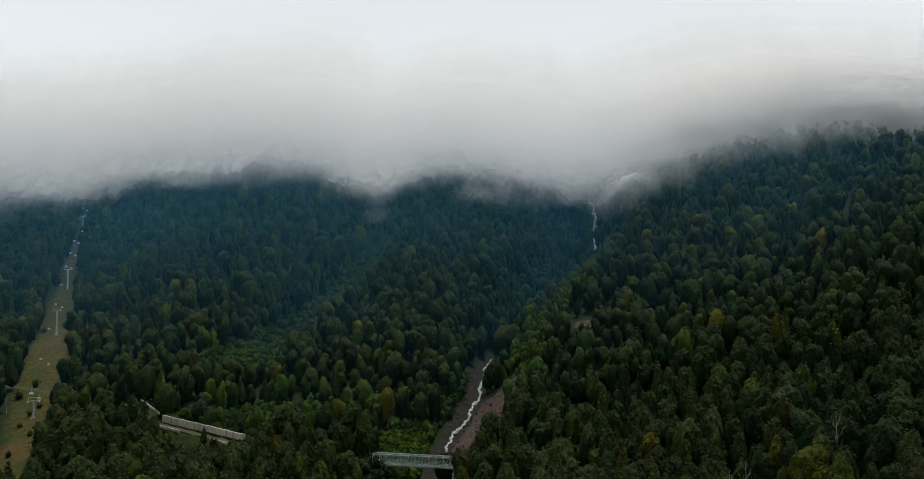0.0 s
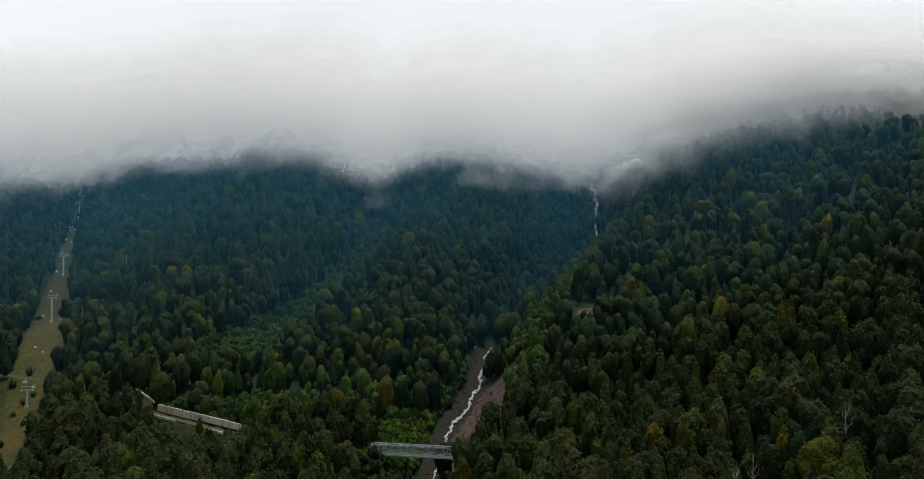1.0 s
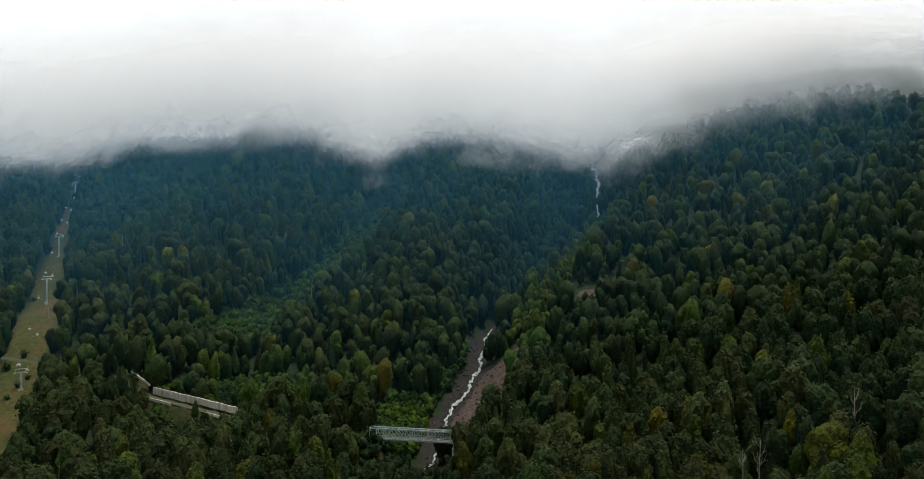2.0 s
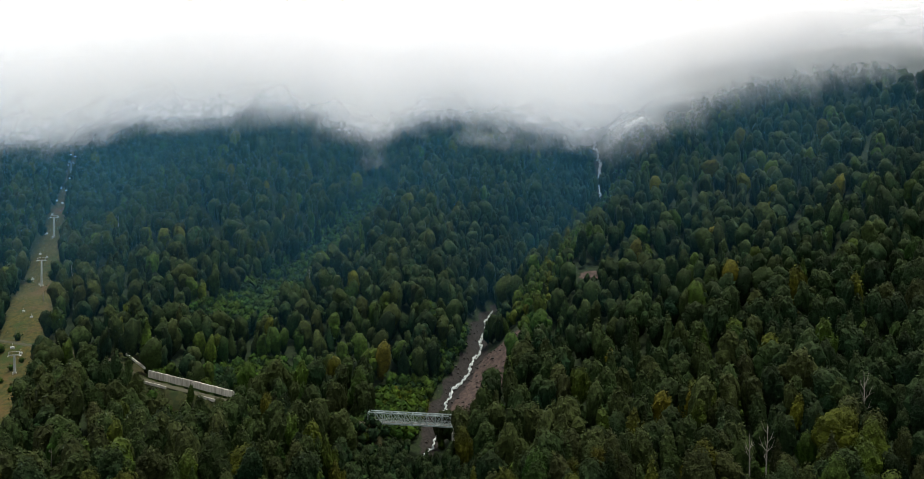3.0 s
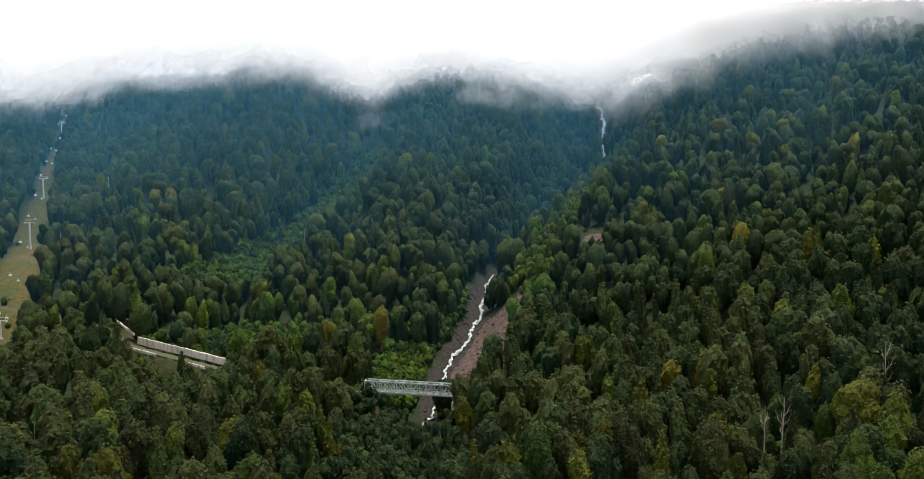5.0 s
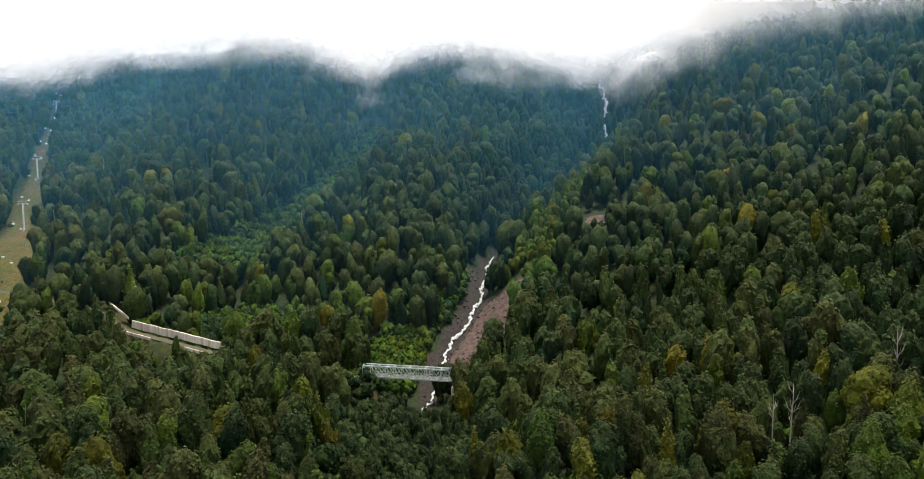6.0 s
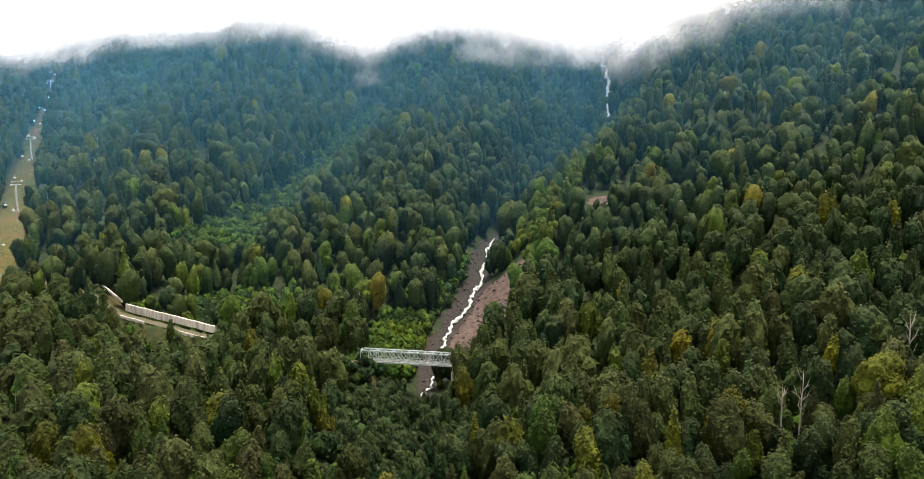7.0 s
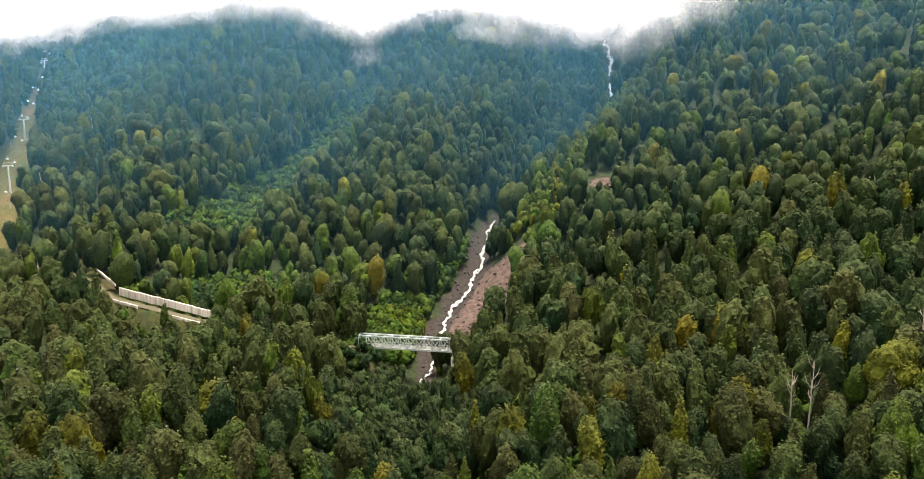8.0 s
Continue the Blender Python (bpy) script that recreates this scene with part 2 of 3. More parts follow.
# ---- trees ----
def ball(times):
    bm = bmesh.new()
    bmesh.ops.create_icosphere(bm, subdivisions=times, radius=1.0)
    v, f = np.array([q.co[:] for q in bm.verts]), np.array([[q.index for q in p.verts] for p in bm.faces])
    bm.free()
    return v, f


def joined(pieces):
    verts, faces, k = [], [], 0
    for v, f in pieces:
        verts.append(v)
        faces.append(np.asarray(f) + k)
        k += len(v)
    return np.vstack(verts), np.vstack(faces)


def head(rng, tall, wide, body, lobes, cards, size, point=0.0, low=0.08, belly=0.42):
    """One lumpy leafy body clothed in leaf sprays; point: 0 domed to 1 conical. Gives corners and triangles."""
    mid = tall * (low + (1 - low) * belly)
    up, down = tall - mid, mid - tall * low

    def knobs(count, rise):
        v = rng.normal(size=(count, 3)) + (0, 0, rise)
        return v / np.linalg.norm(v, axis=1)[:, None], rng.uniform(0.35, 1.15, count), 1.25 / count

    big, small = knobs(7, 0.4), knobs(lobes, 0.15)
    lean, turned = rng.uniform(-0.06, 0.06, 2) * tall, rng.uniform(0, 6.283)

    def surface(d):
        f, nrm = np.full(len(d), 0.5), d * (1, 1, 0.7)
        for (at, push, tight), deep, steep in ((big, 0.3, 0.6), (small, 0.27, 1.1)):
            near = np.exp(-((1 - d @ at.T) / tight)) * push
            k = near.argmax(1)
            bulge = np.minimum(near[np.arange(len(d)), k], 1.1)
            f = f + deep * bulge
            nrm = nrm + steep * (d - at[k]) * bulge[:, None]
        h, flat = d[:, 2], np.hypot(d[:, 0], d[:, 1]) + 1e-6
        side = np.where(h > 0, flat * (1 - point) + point * (1 - h) ** 0.9, flat ** 0.8 * (1 - 0.3 * h * h))
        f = f * (1 + 0.1 * np.sin(2 * np.arctan2(d[:, 1], d[:, 0]) + turned))
        r = side / flat * wide / 2 * f * 1.08
        z = mid + np.where(h > 0, h * up * (0.8 + 0.2 * f), h * down)
        return np.stack([d[:, 0] * r + lean[0] * h, d[:, 1] * r + lean[1] * h, z], 1), nrm / np.linalg.norm(nrm, axis=1)[:, None]

    inner = surface(body[0])[0]
    inner = (inner - (0, 0, mid)) * rng.uniform(0.83, 1.06, (len(inner), 1)) + (0, 0, mid)
    d = rng.normal(size=(cards, 3)) + (0, 0, 0.2)
    d /= np.linalg.norm(d, axis=1)[:, None]
    p, nrm = surface(d)
    p = (p - (0, 0, mid)) * rng.uniform(0.93, 1.14, (cards, 1)) + (0, 0, mid)
    nrm = nrm + rng.normal(size=(cards, 3)) * 0.34 + (0, 0, 0.1)
    nrm /= np.linalg.norm(nrm, axis=1)[:, None]
    u = np.cross(nrm, rng.normal(size=(cards, 3)))
    u /= np.linalg.norm(u, axis=1)[:, None]
    v = np.cross(nrm, u)
    s = (size * rng.uniform(0.45, 1.4, cards))[:, None]
    corners = np.stack([p - u * s * 0.6 - v * s * 0.28, p + u * s * 0.6 - v * s * rng.uniform(0.1, 0.4, (cards, 1)), p + v * s * 0.65 + u * s * rng.uniform(-0.3, 0.3, (cards, 1))], 1).reshape(-1, 3)
    return np.vstack([inner, corners]), np.vstack([body[1], np.arange(cards * 3).reshape(-1, 3) + len(inner)])


def crown(rng, tall, wide, heads, body, side_body, lobes, cards, size, point=0.0, low=0.08, belly=0.42):
    """A leading head with lower ones grown into its flanks."""
    lone = heads == 0
    pieces = [head(rng, tall, wide * (1.0 if lone else 0.82), body, lobes, cards // 2 if heads else cards, size, point, low, belly)]
    turn = rng.uniform(0, 6.283)
    for i in range(heads):
        a, r = turn + i * 6.283 / heads + rng.uniform(-0.6, 0.6), wide * rng.uniform(0.22, 0.32)
        own = tall * rng.uniform(0.42, 0.6)
        v, f = head(rng, own, wide * rng.uniform(0.46, 0.62), side_body, max(5, lobes // 3), cards // (2 * heads), size, 0, 0.0, 0.45)
        pieces.append((v + (r * math.cos(a), r * math.sin(a), rng.uniform(0.12, 0.36) * tall), f))
    return joined(pieces)


def tube(points, radii, sides=6):
    """A tapered limb through the points."""
    verts, faces = [], []
    for (x, y, z), r in zip(points, radii):
        for j in range(sides):
            a = j * 2 * math.pi / sides
            verts.append((x + r * math.cos(a), y + r * math.sin(a), z))
    for i in range(len(points) - 1):
        for j in range(sides):
            faces.append((i * sides + j, i * sides + (j + 1) % sides, (i + 1) * sides + (j + 1) % sides, (i + 1) * sides + j))
    return np.array(verts), np.array(faces)


def trunk(rng, tall, limbs=5):
    lean = rng.uniform(-0.4, 0.4, 2)
    pieces = [tube([(0, 0, -1.0), (lean[0] * 0.3, lean[1] * 0.3, tall * 0.4), (lean[0], lean[1], tall * 0.85)], (0.32, 0.22, 0.05))]
    for i in range(limbs):
        a, h = i * 2.4 + rng.uniform(-0.4, 0.4), tall * rng.uniform(0.3, 0.62)
        r = tall * rng.uniform(0.1, 0.17)
        pieces.append(tube([(0.1 * math.cos(a), 0.1 * math.sin(a), h), (r * 0.6 * math.cos(a), r * 0.6 * math.sin(a), h + r * 0.6), (r * math.cos(a), r * math.sin(a), h + r * 1.5)], (0.12, 0.08, 0.03), 5))
    return joined(pieces)


rng = np.random.default_rng(7)
SHAPES = ((10.6, 2, 0.0, 0.55), (9.2, 1, 0.05, 0.5), (11.8, 2, 0.0, 0.6), (8.4, 1, 0.15, 0.46), (10.2, 2, 0.0, 0.54), (6.6, 0, 0.7, 0.24), (11.4, 2, 0.0, 0.58), (9.6, 2, 0.0, 0.5), (10.2, 2, 0.0, 0.58), (8.8, 1, 0.1, 0.5))
TINY, COARSE, FINE = ball(1), ball(2), ball(3)
DISTANT = [crown(rng, 18.5, w * 1.08, min(k, 1), COARSE, TINY, 9, 56, 1.25, p, 0.06, m) for w, k, p, m in SHAPES]
FAR = [crown(rng, 18.5, w * 1.04, min(k, 1), FINE, COARSE, 24, 140, 0.95, p, 0.06, m) for w, k, p, m in SHAPES]
MIDDLE = [crown(rng, 18.5, w, k, FINE, COARSE, 34, 360, 0.76, p, 0.08, m) for w, k, p, m in SHAPES]
NEAR = [crown(rng, 18.5, w * 0.98, k, FINE, FINE, 44, 2100, 0.52, p, 0.14, m) for w, k, p, m in SHAPES]
BUSH = [crown(rng, 4.4, 4.8, 0, TINY, TINY, 7, 40, 0.8, 0, 0.0, 0.4) for i in range(6)]


def wooded(x, y):
    """How much forest a place carries, 0 to 1."""
    d, rz = road_near(x, y)
    c = x - stream_x(y)
    w = 1 - lift_grass(x, y) * 1.2
    w = np.minimum(w, step(3.0, 6.0, d))
    w = np.minimum(w, step(9, 13, d + 30 * step(-84, -78, x) + 30 * step(-126, -132, x) + 30 * step(0, 5, land(x, y) - rz)))
    w = np.minimum(w, 1 - step(0.2, 0.5, scree_at(x, y)))
    w = np.minimum(w, 1 - step(0.25, 0.5, soil_at(x, y)))
    w = np.minimum(w, 1 - step(0.3, 0.6, bridge_grass(x, y)))
    w = np.minimum(w, 1 - brushy(x, y))
    w = np.minimum(w, 1 - step(0.4, 0.65, bump(x, crest_x(y) - 3, 10) * step(352, 368, y) * step(560, 540, y)))
    w = np.minimum(w, 1 - step(4, 2, np.abs(x + 17) - 17) * step(240, 246, y) * step(296, 290, y))
    w = np.minimum(w, step(7, 10, np.hypot(x + 214, y - 443)))
    w = np.minimum(w, 1 - step(0.35, 0.55, bump(x, 65, 10) * bump(y, 399, 8)))
    w = np.minimum(w, 1 - step(2, 4, c) * step(20, 17, c) * step(300, 306, y) * step(345, 338, y))
    w = np.minimum(w, 1 - step(0.3, 0.5, bump(x, -23, 10) * bump(y, 317, 17)))
    return w


def brushy(x, y):
    """Where low green brush stands in place of trees."""
    wide = np.interp(y, [380, 430, 560], [20, 17, 11])
    b = step(wide * 1.2, wide * 0.9, np.abs(x - brush_x(y))) * step(385, 400, y) * step(640, 560, y)
    low = bump(x, -92, 22) * bump(y, 352, 14)
    return np.maximum(b, step(0.35, 0.6, low))


def young(x, y):
    """Where the trees are smaller and fresher green: round the brush and on the spur's crest above the stream."""
    crest = bump(x, crest_x(y) - 2, 12) * step(330, 360, y) * step(560, 540, y)
    return np.maximum(crest, bump(x, -75, 42) * bump(y, 352, 24))


def in_view(x, y):
    return np.abs(x) < 14 + 0.61 * y


# special trees that stand out by their colour: place, height, hue
MARKED = [(92, 397, 17, 0.97), (38, 288, 12, 1.0), (-39, 316, 20, 0.93), (-69, 266, 15, 0.98), (128, 377, 15, 0.88), (145, 297, 15, 0.92), (118, 326, 15, 0.9),
          (123, 267, 13, 0.98), (51, 265, 16, 0.78), (-133, 297, 18, 0.8), (-128, 288, 17, 0.05), (-124, 311, 21, 0.12), (-148, 312, 19, 0.45), (-140, 321, 18, 0.15), (-158, 322, 17, 0.5), (-113, 300, 13, 0.5), (-103.5, 313, 9.5, 0.12), (-82, 305, 10, 0.1), (-45, 312, 12, 0.99), (193, 381, 15, 0.86), (-10, 262, 13, 0.97), (101, 330, 15, 0.85), (0.2, 284, 20.5, 0.5), (4.2, 282, 21, 0.42), (1.0, 277, 17, 0.56), (-2.5, 271, 12, 0.97), (-46, 290, 10, 0.4), (-52, 292, 15, 0.2), (-58, 294, 14, 0.55), (-64, 296, 15, 0.3), (-70, 298.5, 14, 0.45), (-76, 301, 14, 0.2)]
places = []
row = 0
y = 186.0
while y < 930:
    gap = 7.6 + 1.2 * step(330, 480, np.array(y)) + 1.6 * step(560, 700, np.array(y))
    x = -620 + (row % 2) * gap / 2
    while x < 520:
        px, py = x + rng.uniform(-0.43, 0.43) * gap, y + rng.uniform(-0.43, 0.43) * gap
        roll = rng.uniform(0, 1, 4)
        if in_view(px, py) and wooded(px, py) > 0.3 + 0.4 * roll[0]:
            if min((px - m[0]) ** 2 + (py - m[1]) ** 2 for m in MARKED) > 20:
                zz = float(land(px, py))
                if zz < 136:
                    hue = 0.46 * roll[1] + 0.24 * (0.5 + 0.5 * float(waves(px, py, 140, 2.2))) * roll[2] + 0.14 * float(step(330, 230, np.array(py))) * roll[0]
                    hue = 0.74 + 0.26 * roll[1] if roll[3] > (0.86 if py < 300 else 0.92 if px > 20 else 0.96) else min(hue, 0.68)
                    if hue < 0.7 and py < 310 and roll[2] > 0.28:
                        hue = 0.34 + 0.25 * roll[1]
                    fresh = float(young(px, py))
                    if fresh > 0.2 + 0.5 * roll[3]:
                        hue = (0.74 + 0.18 * roll[1]) if roll[2] > 0.3 else 0.3 + 0.2 * roll[1]
                    low_bank = -36 < px < -15 and 240 < py < 293
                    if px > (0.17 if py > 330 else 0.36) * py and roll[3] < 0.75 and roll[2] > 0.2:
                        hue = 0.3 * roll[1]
                    flank = bump(px - float(stream_x(py)), -24, 16) * float(step(400, 430, np.array(py)))
                    if fresh < 0.3 and (flank > 0.5 * roll[2] + 0.2 or low_bank):
                        hue = 0.22 * roll[1]
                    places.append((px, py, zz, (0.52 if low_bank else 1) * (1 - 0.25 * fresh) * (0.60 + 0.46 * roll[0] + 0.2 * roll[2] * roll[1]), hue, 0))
        x += gap
    y += gap * 0.87
    row += 1
for x, y, tall, hue in MARKED:
    places.append((x, y, float(land(x, y)), tall / 18.5, hue, 1))

def extra(count, xs, ys, size, hue, keep):
    """More trees, close together, in one corner of the slope."""
    for i in range(count):
        y = rng.uniform(*ys)
        x = rng.uniform(*xs) + (float(stream_x(y)) if keep == "bank" else float(crest_x(y)) if keep == "crest" else 0)
        big, h = rng.uniform(*size), rng.uniform(*hue)
        z = float(land(x, y))
        if keep == "bridge":
            if abs(x - float(stream_x(y)) - 1.5) < (7.5 if y > 281 else 1.0) or road_near(x, y)[0] < 3.2:
                continue
            big = min(big, (-75.5 - z) / 18.5 + (0.2 if y < 262 else 0))
        elif max(float(scree_at(x, y)), float(soil_at(x, y))) > 0.2:
            continue
        if big > 0.16:
            places.append((x, y, z, big, h, 0))


extra(330, (-48, -5), (405, 575), (0.6, 0.85), (0.02, 0.24), "bank")
extra(430, (-17, 9), (362, 556), (0.34, 0.56), (0.76, 0.95), "crest")
extra(420, (-36, 15), (240, 300), (0.4, 0.62), (0.02, 0.3), "bridge")
places = np.array(places)
# nothing tall stands before the bridge
tops_at = places[:, 2] + 18.5 * places[:, 3]
before = (places[:, 0] > -40) & (places[:, 0] < -7) & (places[:, 1] > 235) & (places[:, 1] < 300)
places = places[~(before & (tops_at > -75 + 0.3 * (292 - places[:, 1])))]
order = np.argsort(places[:, 1] + 0.15 * np.abs(places[:, 0]) + 400 * (places[:, 3] < 0.55))
near_ids = set(order[:270].tolist()) | set(np.where(places[:, 5] == 1)[0].tolist())


def woods(name, label, items, protos, spread=(0.88, 1.15), smooth=True):
    """Many crowns as one mesh; each keeps its own hue."""
    allv, allf, hues, tops_of, k = [], [], [], [], 0
    for x, y, z, size, hue, _ in items:
        v, f = protos[int(rng.integers(len(protos)))]
        a, wide = rng.uniform(0, 6.283), rng.uniform(*spread)
        c, s = math.cos(a) * size * wide, math.sin(a) * size * wide
        allv.append(np.stack([x + v[:, 0] * c - v[:, 1] * s, y + v[:, 0] * s + v[:, 1] * c, z + v[:, 2] * size], 1))
        allf.append(f + k)
        hues.append(np.full(len(v), hue))
        tops_of.append(v[:, 2] / 18.5)
        k += len(v)
    me = mesh_of(name, np.vstack(allv), np.vstack(allf), smooth)
    attribute(me, "hue", np.concatenate(hues))
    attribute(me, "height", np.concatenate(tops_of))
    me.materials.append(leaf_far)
    return tagged(new(name, me), label, "forest", kind="stuff")


rest = [tuple(places[i]) for i in range(len(places)) if i not in near_ids]
for label, here in (("dense dark green beech forest on the slope between gullies", lambda r: r[0] < stream_x(r[1])),
                    ("dense mixed forest with turning leaves beside the stream gully", lambda r: r[0] >= stream_x(r[1]))):
    woods("beech_forest", label, [r for r in rest if here(r) and 335 <= r[1] < 470], FAR)
    woods("beech_forest", label.replace("dense", "misty far"), [r for r in rest if here(r) and r[1] >= 470], DISTANT)
    woods("beech_forest", label.replace("dense", "lower"), [r for r in rest if here(r) and r[1] < 335], MIDDLE, smooth=False)

tree_kinds = []
for i, (v, f) in enumerate(NEAR):
    me = mesh_of("crown", v, f)
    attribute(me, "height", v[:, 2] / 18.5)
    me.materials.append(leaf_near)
    tv, tf = trunk(rng, 18.5)
    tm = mesh_of("trunk", tv, tf, True)
    tm.materials.append(bark)
    tree_kinds.append((me, tm))
for i in sorted(near_ids):
    x, y, z, size, hue, mark = places[i]
    k = int(rng.integers(len(tree_kinds)))
    conifer = k == 5
    t = new("conical_tree" if conifer else "broadleaf_tree")
    t.matrix_world = Matrix.LocRotScale((x, y, z), Euler((rng.uniform(-0.03, 0.03), rng.uniform(-0.03, 0.03), rng.uniform(0, 6.283))), (size * rng.uniform(0.9, 1.12),) * 2 + (size,))
    tagged(t, "slender conical tree with turning leaves in the forest" if conifer else "leafy broadleaf tree with a domed crown in the forest", "tree", "trees of the lower forest")
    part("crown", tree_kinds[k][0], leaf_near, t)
    part("trunk", tree_kinds[k][1], bark, t)

# low brush in the side gully, along the road and the banks
items = []
for i in range(13000):
    x, y, a, b, c = rng.uniform(-330, 200), rng.uniform(190, 620), *rng.uniform(0, 1, 3)
    if i % 3 == 0:
        y = rng.uniform(335, 600)
        x = float(brush_x(y)) + rng.uniform(-26, 30)
    elif i % 7 == 1:
        x, y = rng.uniform(-136, -74), rng.uniform(296, 340)
    elif i % 7 == 2:
        x, y = rng.uniform(-130, -36), rng.uniform(328, 384)
    elif i % 7 == 3:
        y = rng.uniform(300, 400)
        x = float(stream_x(y)) - rng.uniform(7, 30)
    elif i % 7 == 4:
        x, y = rng.uniform(0, 190), rng.uniform(188, 320)
    elif i % 7 == 6:
        x, y = rng.uniform(-130, 20), rng.uniform(188, 290)
    if not in_view(x, y) or (x < -140 and y < 330 and a > 0.3):
        continue
    brush = float(brushy(x, y))
    cx = abs(x - float(stream_x(y)))
    edge = 0.85 if 6.5 < cx < 26 and scree_at(x, y) < 0.15 and soil_at(x, y) < 0.25 else 0.0
    d = float(road_near(x, y)[0])
    above = float(land(x, y)) > float(road_near(x, y)[1]) + 0.2
    if d < (10 if above else 6) and -160 < x < -74:
        continue
    edge = max(edge, 0.9 if 4.5 < d < 16 and -132 < x < -78 else (0.4 if 4.5 < d < 15 else 0))
    edge = max(edge, (0.45 if y < 410 else 0.12) * float(lift_grass(x, y)), 0.3 * float(bridge_grass(x, y) > 0.35), 0.55 if y < 300 else 0)
    edge = max(edge, 0.55 if y > 385 and abs(x - float(brush_x(y))) < 27 else 0)
    if y > 300 and d > 5 and edge < 0.5 and i % 7 != 5:
        edge = max(edge, 1 - float(wooded(x, y)) - 2 * max(float(lift_grass(x, y)), float(scree_at(x, y)), float(soil_at(x, y))))
    if -46 < x < -9 and 238 < y < 292 and cx > (5.0 if y > 281 else 0.8) and a < 0.6:
        items.append((x, y, float(land(x, y)) - 0.3, 0.9 + 1.0 * b, 0.1 + 0.3 * c, 0))
    elif d > 4.0 and a < max(1.7 * brush, edge):
        items.append((x, y, float(land(x, y)) - 0.3, 0.55 + 1.0 * b * b, 0.74 + 0.15 * c if c > 0.25 else 0.4 * c + 0.2, 0))
for k in range(300):
    x, y = rng.uniform(-64, -30), rng.uniform(270, 299)
    if road_near(x, y)[0] > 2.9:
        items.append((x, y, float(land(x, y)) - 0.3, 0.55 + 0.5 * rng.uniform(), 0.05 + 0.35 * rng.uniform(), 0))
for k in range(34):
    u = k / 33
    x = -83 + 47 * u
    y = float(np.interp(x, [-90, -60, -35], [312.5, 302, 294])) - 3.6
    items.append((x - 1.2, y, float(land(x - 1.2, y)) - 0.4, 0.75 + 0.35 * rng.uniform(), 0.2 + 0.3 * rng.uniform(), 0))
for k in range(190):
    a, r = rng.uniform(0, 6.283), 11 * math.sqrt(rng.uniform())
    x, y = -23 + r * math.cos(a), 326 + 1.5 * r * math.sin(a)
    if x < float(stream_x(y)) - 6.5:
        items.append((x, y, float(land(x, y)) - 0.3, 0.6 + 0.4 * rng.uniform(), 0.9 + 0.07 * rng.uniform(), 0))
woods("brush", "low bright green brush along the gullies and road", items, BUSH, (0.8, 1.3))

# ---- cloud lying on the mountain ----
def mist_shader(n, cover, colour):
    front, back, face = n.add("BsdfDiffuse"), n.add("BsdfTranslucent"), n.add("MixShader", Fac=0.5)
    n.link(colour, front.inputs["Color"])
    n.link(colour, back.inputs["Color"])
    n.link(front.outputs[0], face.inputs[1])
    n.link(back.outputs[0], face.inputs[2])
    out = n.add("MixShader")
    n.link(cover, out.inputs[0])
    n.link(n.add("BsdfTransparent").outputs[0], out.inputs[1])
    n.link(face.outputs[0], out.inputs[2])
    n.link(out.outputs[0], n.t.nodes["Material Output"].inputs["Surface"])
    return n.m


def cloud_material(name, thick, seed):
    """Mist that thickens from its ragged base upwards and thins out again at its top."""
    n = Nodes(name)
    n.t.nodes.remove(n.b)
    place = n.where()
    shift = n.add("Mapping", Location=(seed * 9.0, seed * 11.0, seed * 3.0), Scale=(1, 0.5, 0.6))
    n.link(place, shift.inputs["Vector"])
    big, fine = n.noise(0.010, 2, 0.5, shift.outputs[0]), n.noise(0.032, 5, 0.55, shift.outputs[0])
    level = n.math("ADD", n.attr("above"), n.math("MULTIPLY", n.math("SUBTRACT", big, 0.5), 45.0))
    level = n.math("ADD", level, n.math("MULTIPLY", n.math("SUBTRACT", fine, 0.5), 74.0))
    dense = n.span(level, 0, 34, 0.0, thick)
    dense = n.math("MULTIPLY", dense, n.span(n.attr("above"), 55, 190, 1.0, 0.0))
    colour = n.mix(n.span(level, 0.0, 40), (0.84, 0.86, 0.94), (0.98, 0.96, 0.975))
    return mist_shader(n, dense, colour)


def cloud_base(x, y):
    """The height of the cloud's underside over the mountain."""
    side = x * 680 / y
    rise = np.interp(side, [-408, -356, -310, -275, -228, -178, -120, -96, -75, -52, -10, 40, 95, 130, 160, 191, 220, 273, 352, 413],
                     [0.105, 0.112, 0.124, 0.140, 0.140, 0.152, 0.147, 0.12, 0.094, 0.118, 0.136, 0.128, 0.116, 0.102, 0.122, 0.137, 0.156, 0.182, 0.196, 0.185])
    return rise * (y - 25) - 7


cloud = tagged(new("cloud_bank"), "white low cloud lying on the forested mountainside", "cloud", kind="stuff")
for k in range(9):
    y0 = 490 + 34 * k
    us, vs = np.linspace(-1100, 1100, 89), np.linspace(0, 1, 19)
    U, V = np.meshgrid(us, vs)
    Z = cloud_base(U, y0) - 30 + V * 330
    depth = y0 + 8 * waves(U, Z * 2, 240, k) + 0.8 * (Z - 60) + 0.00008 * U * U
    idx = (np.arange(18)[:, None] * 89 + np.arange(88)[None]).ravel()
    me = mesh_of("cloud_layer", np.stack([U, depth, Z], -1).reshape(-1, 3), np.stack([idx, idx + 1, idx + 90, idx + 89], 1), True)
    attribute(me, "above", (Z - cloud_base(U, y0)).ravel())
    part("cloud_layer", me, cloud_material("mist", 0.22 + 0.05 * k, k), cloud)
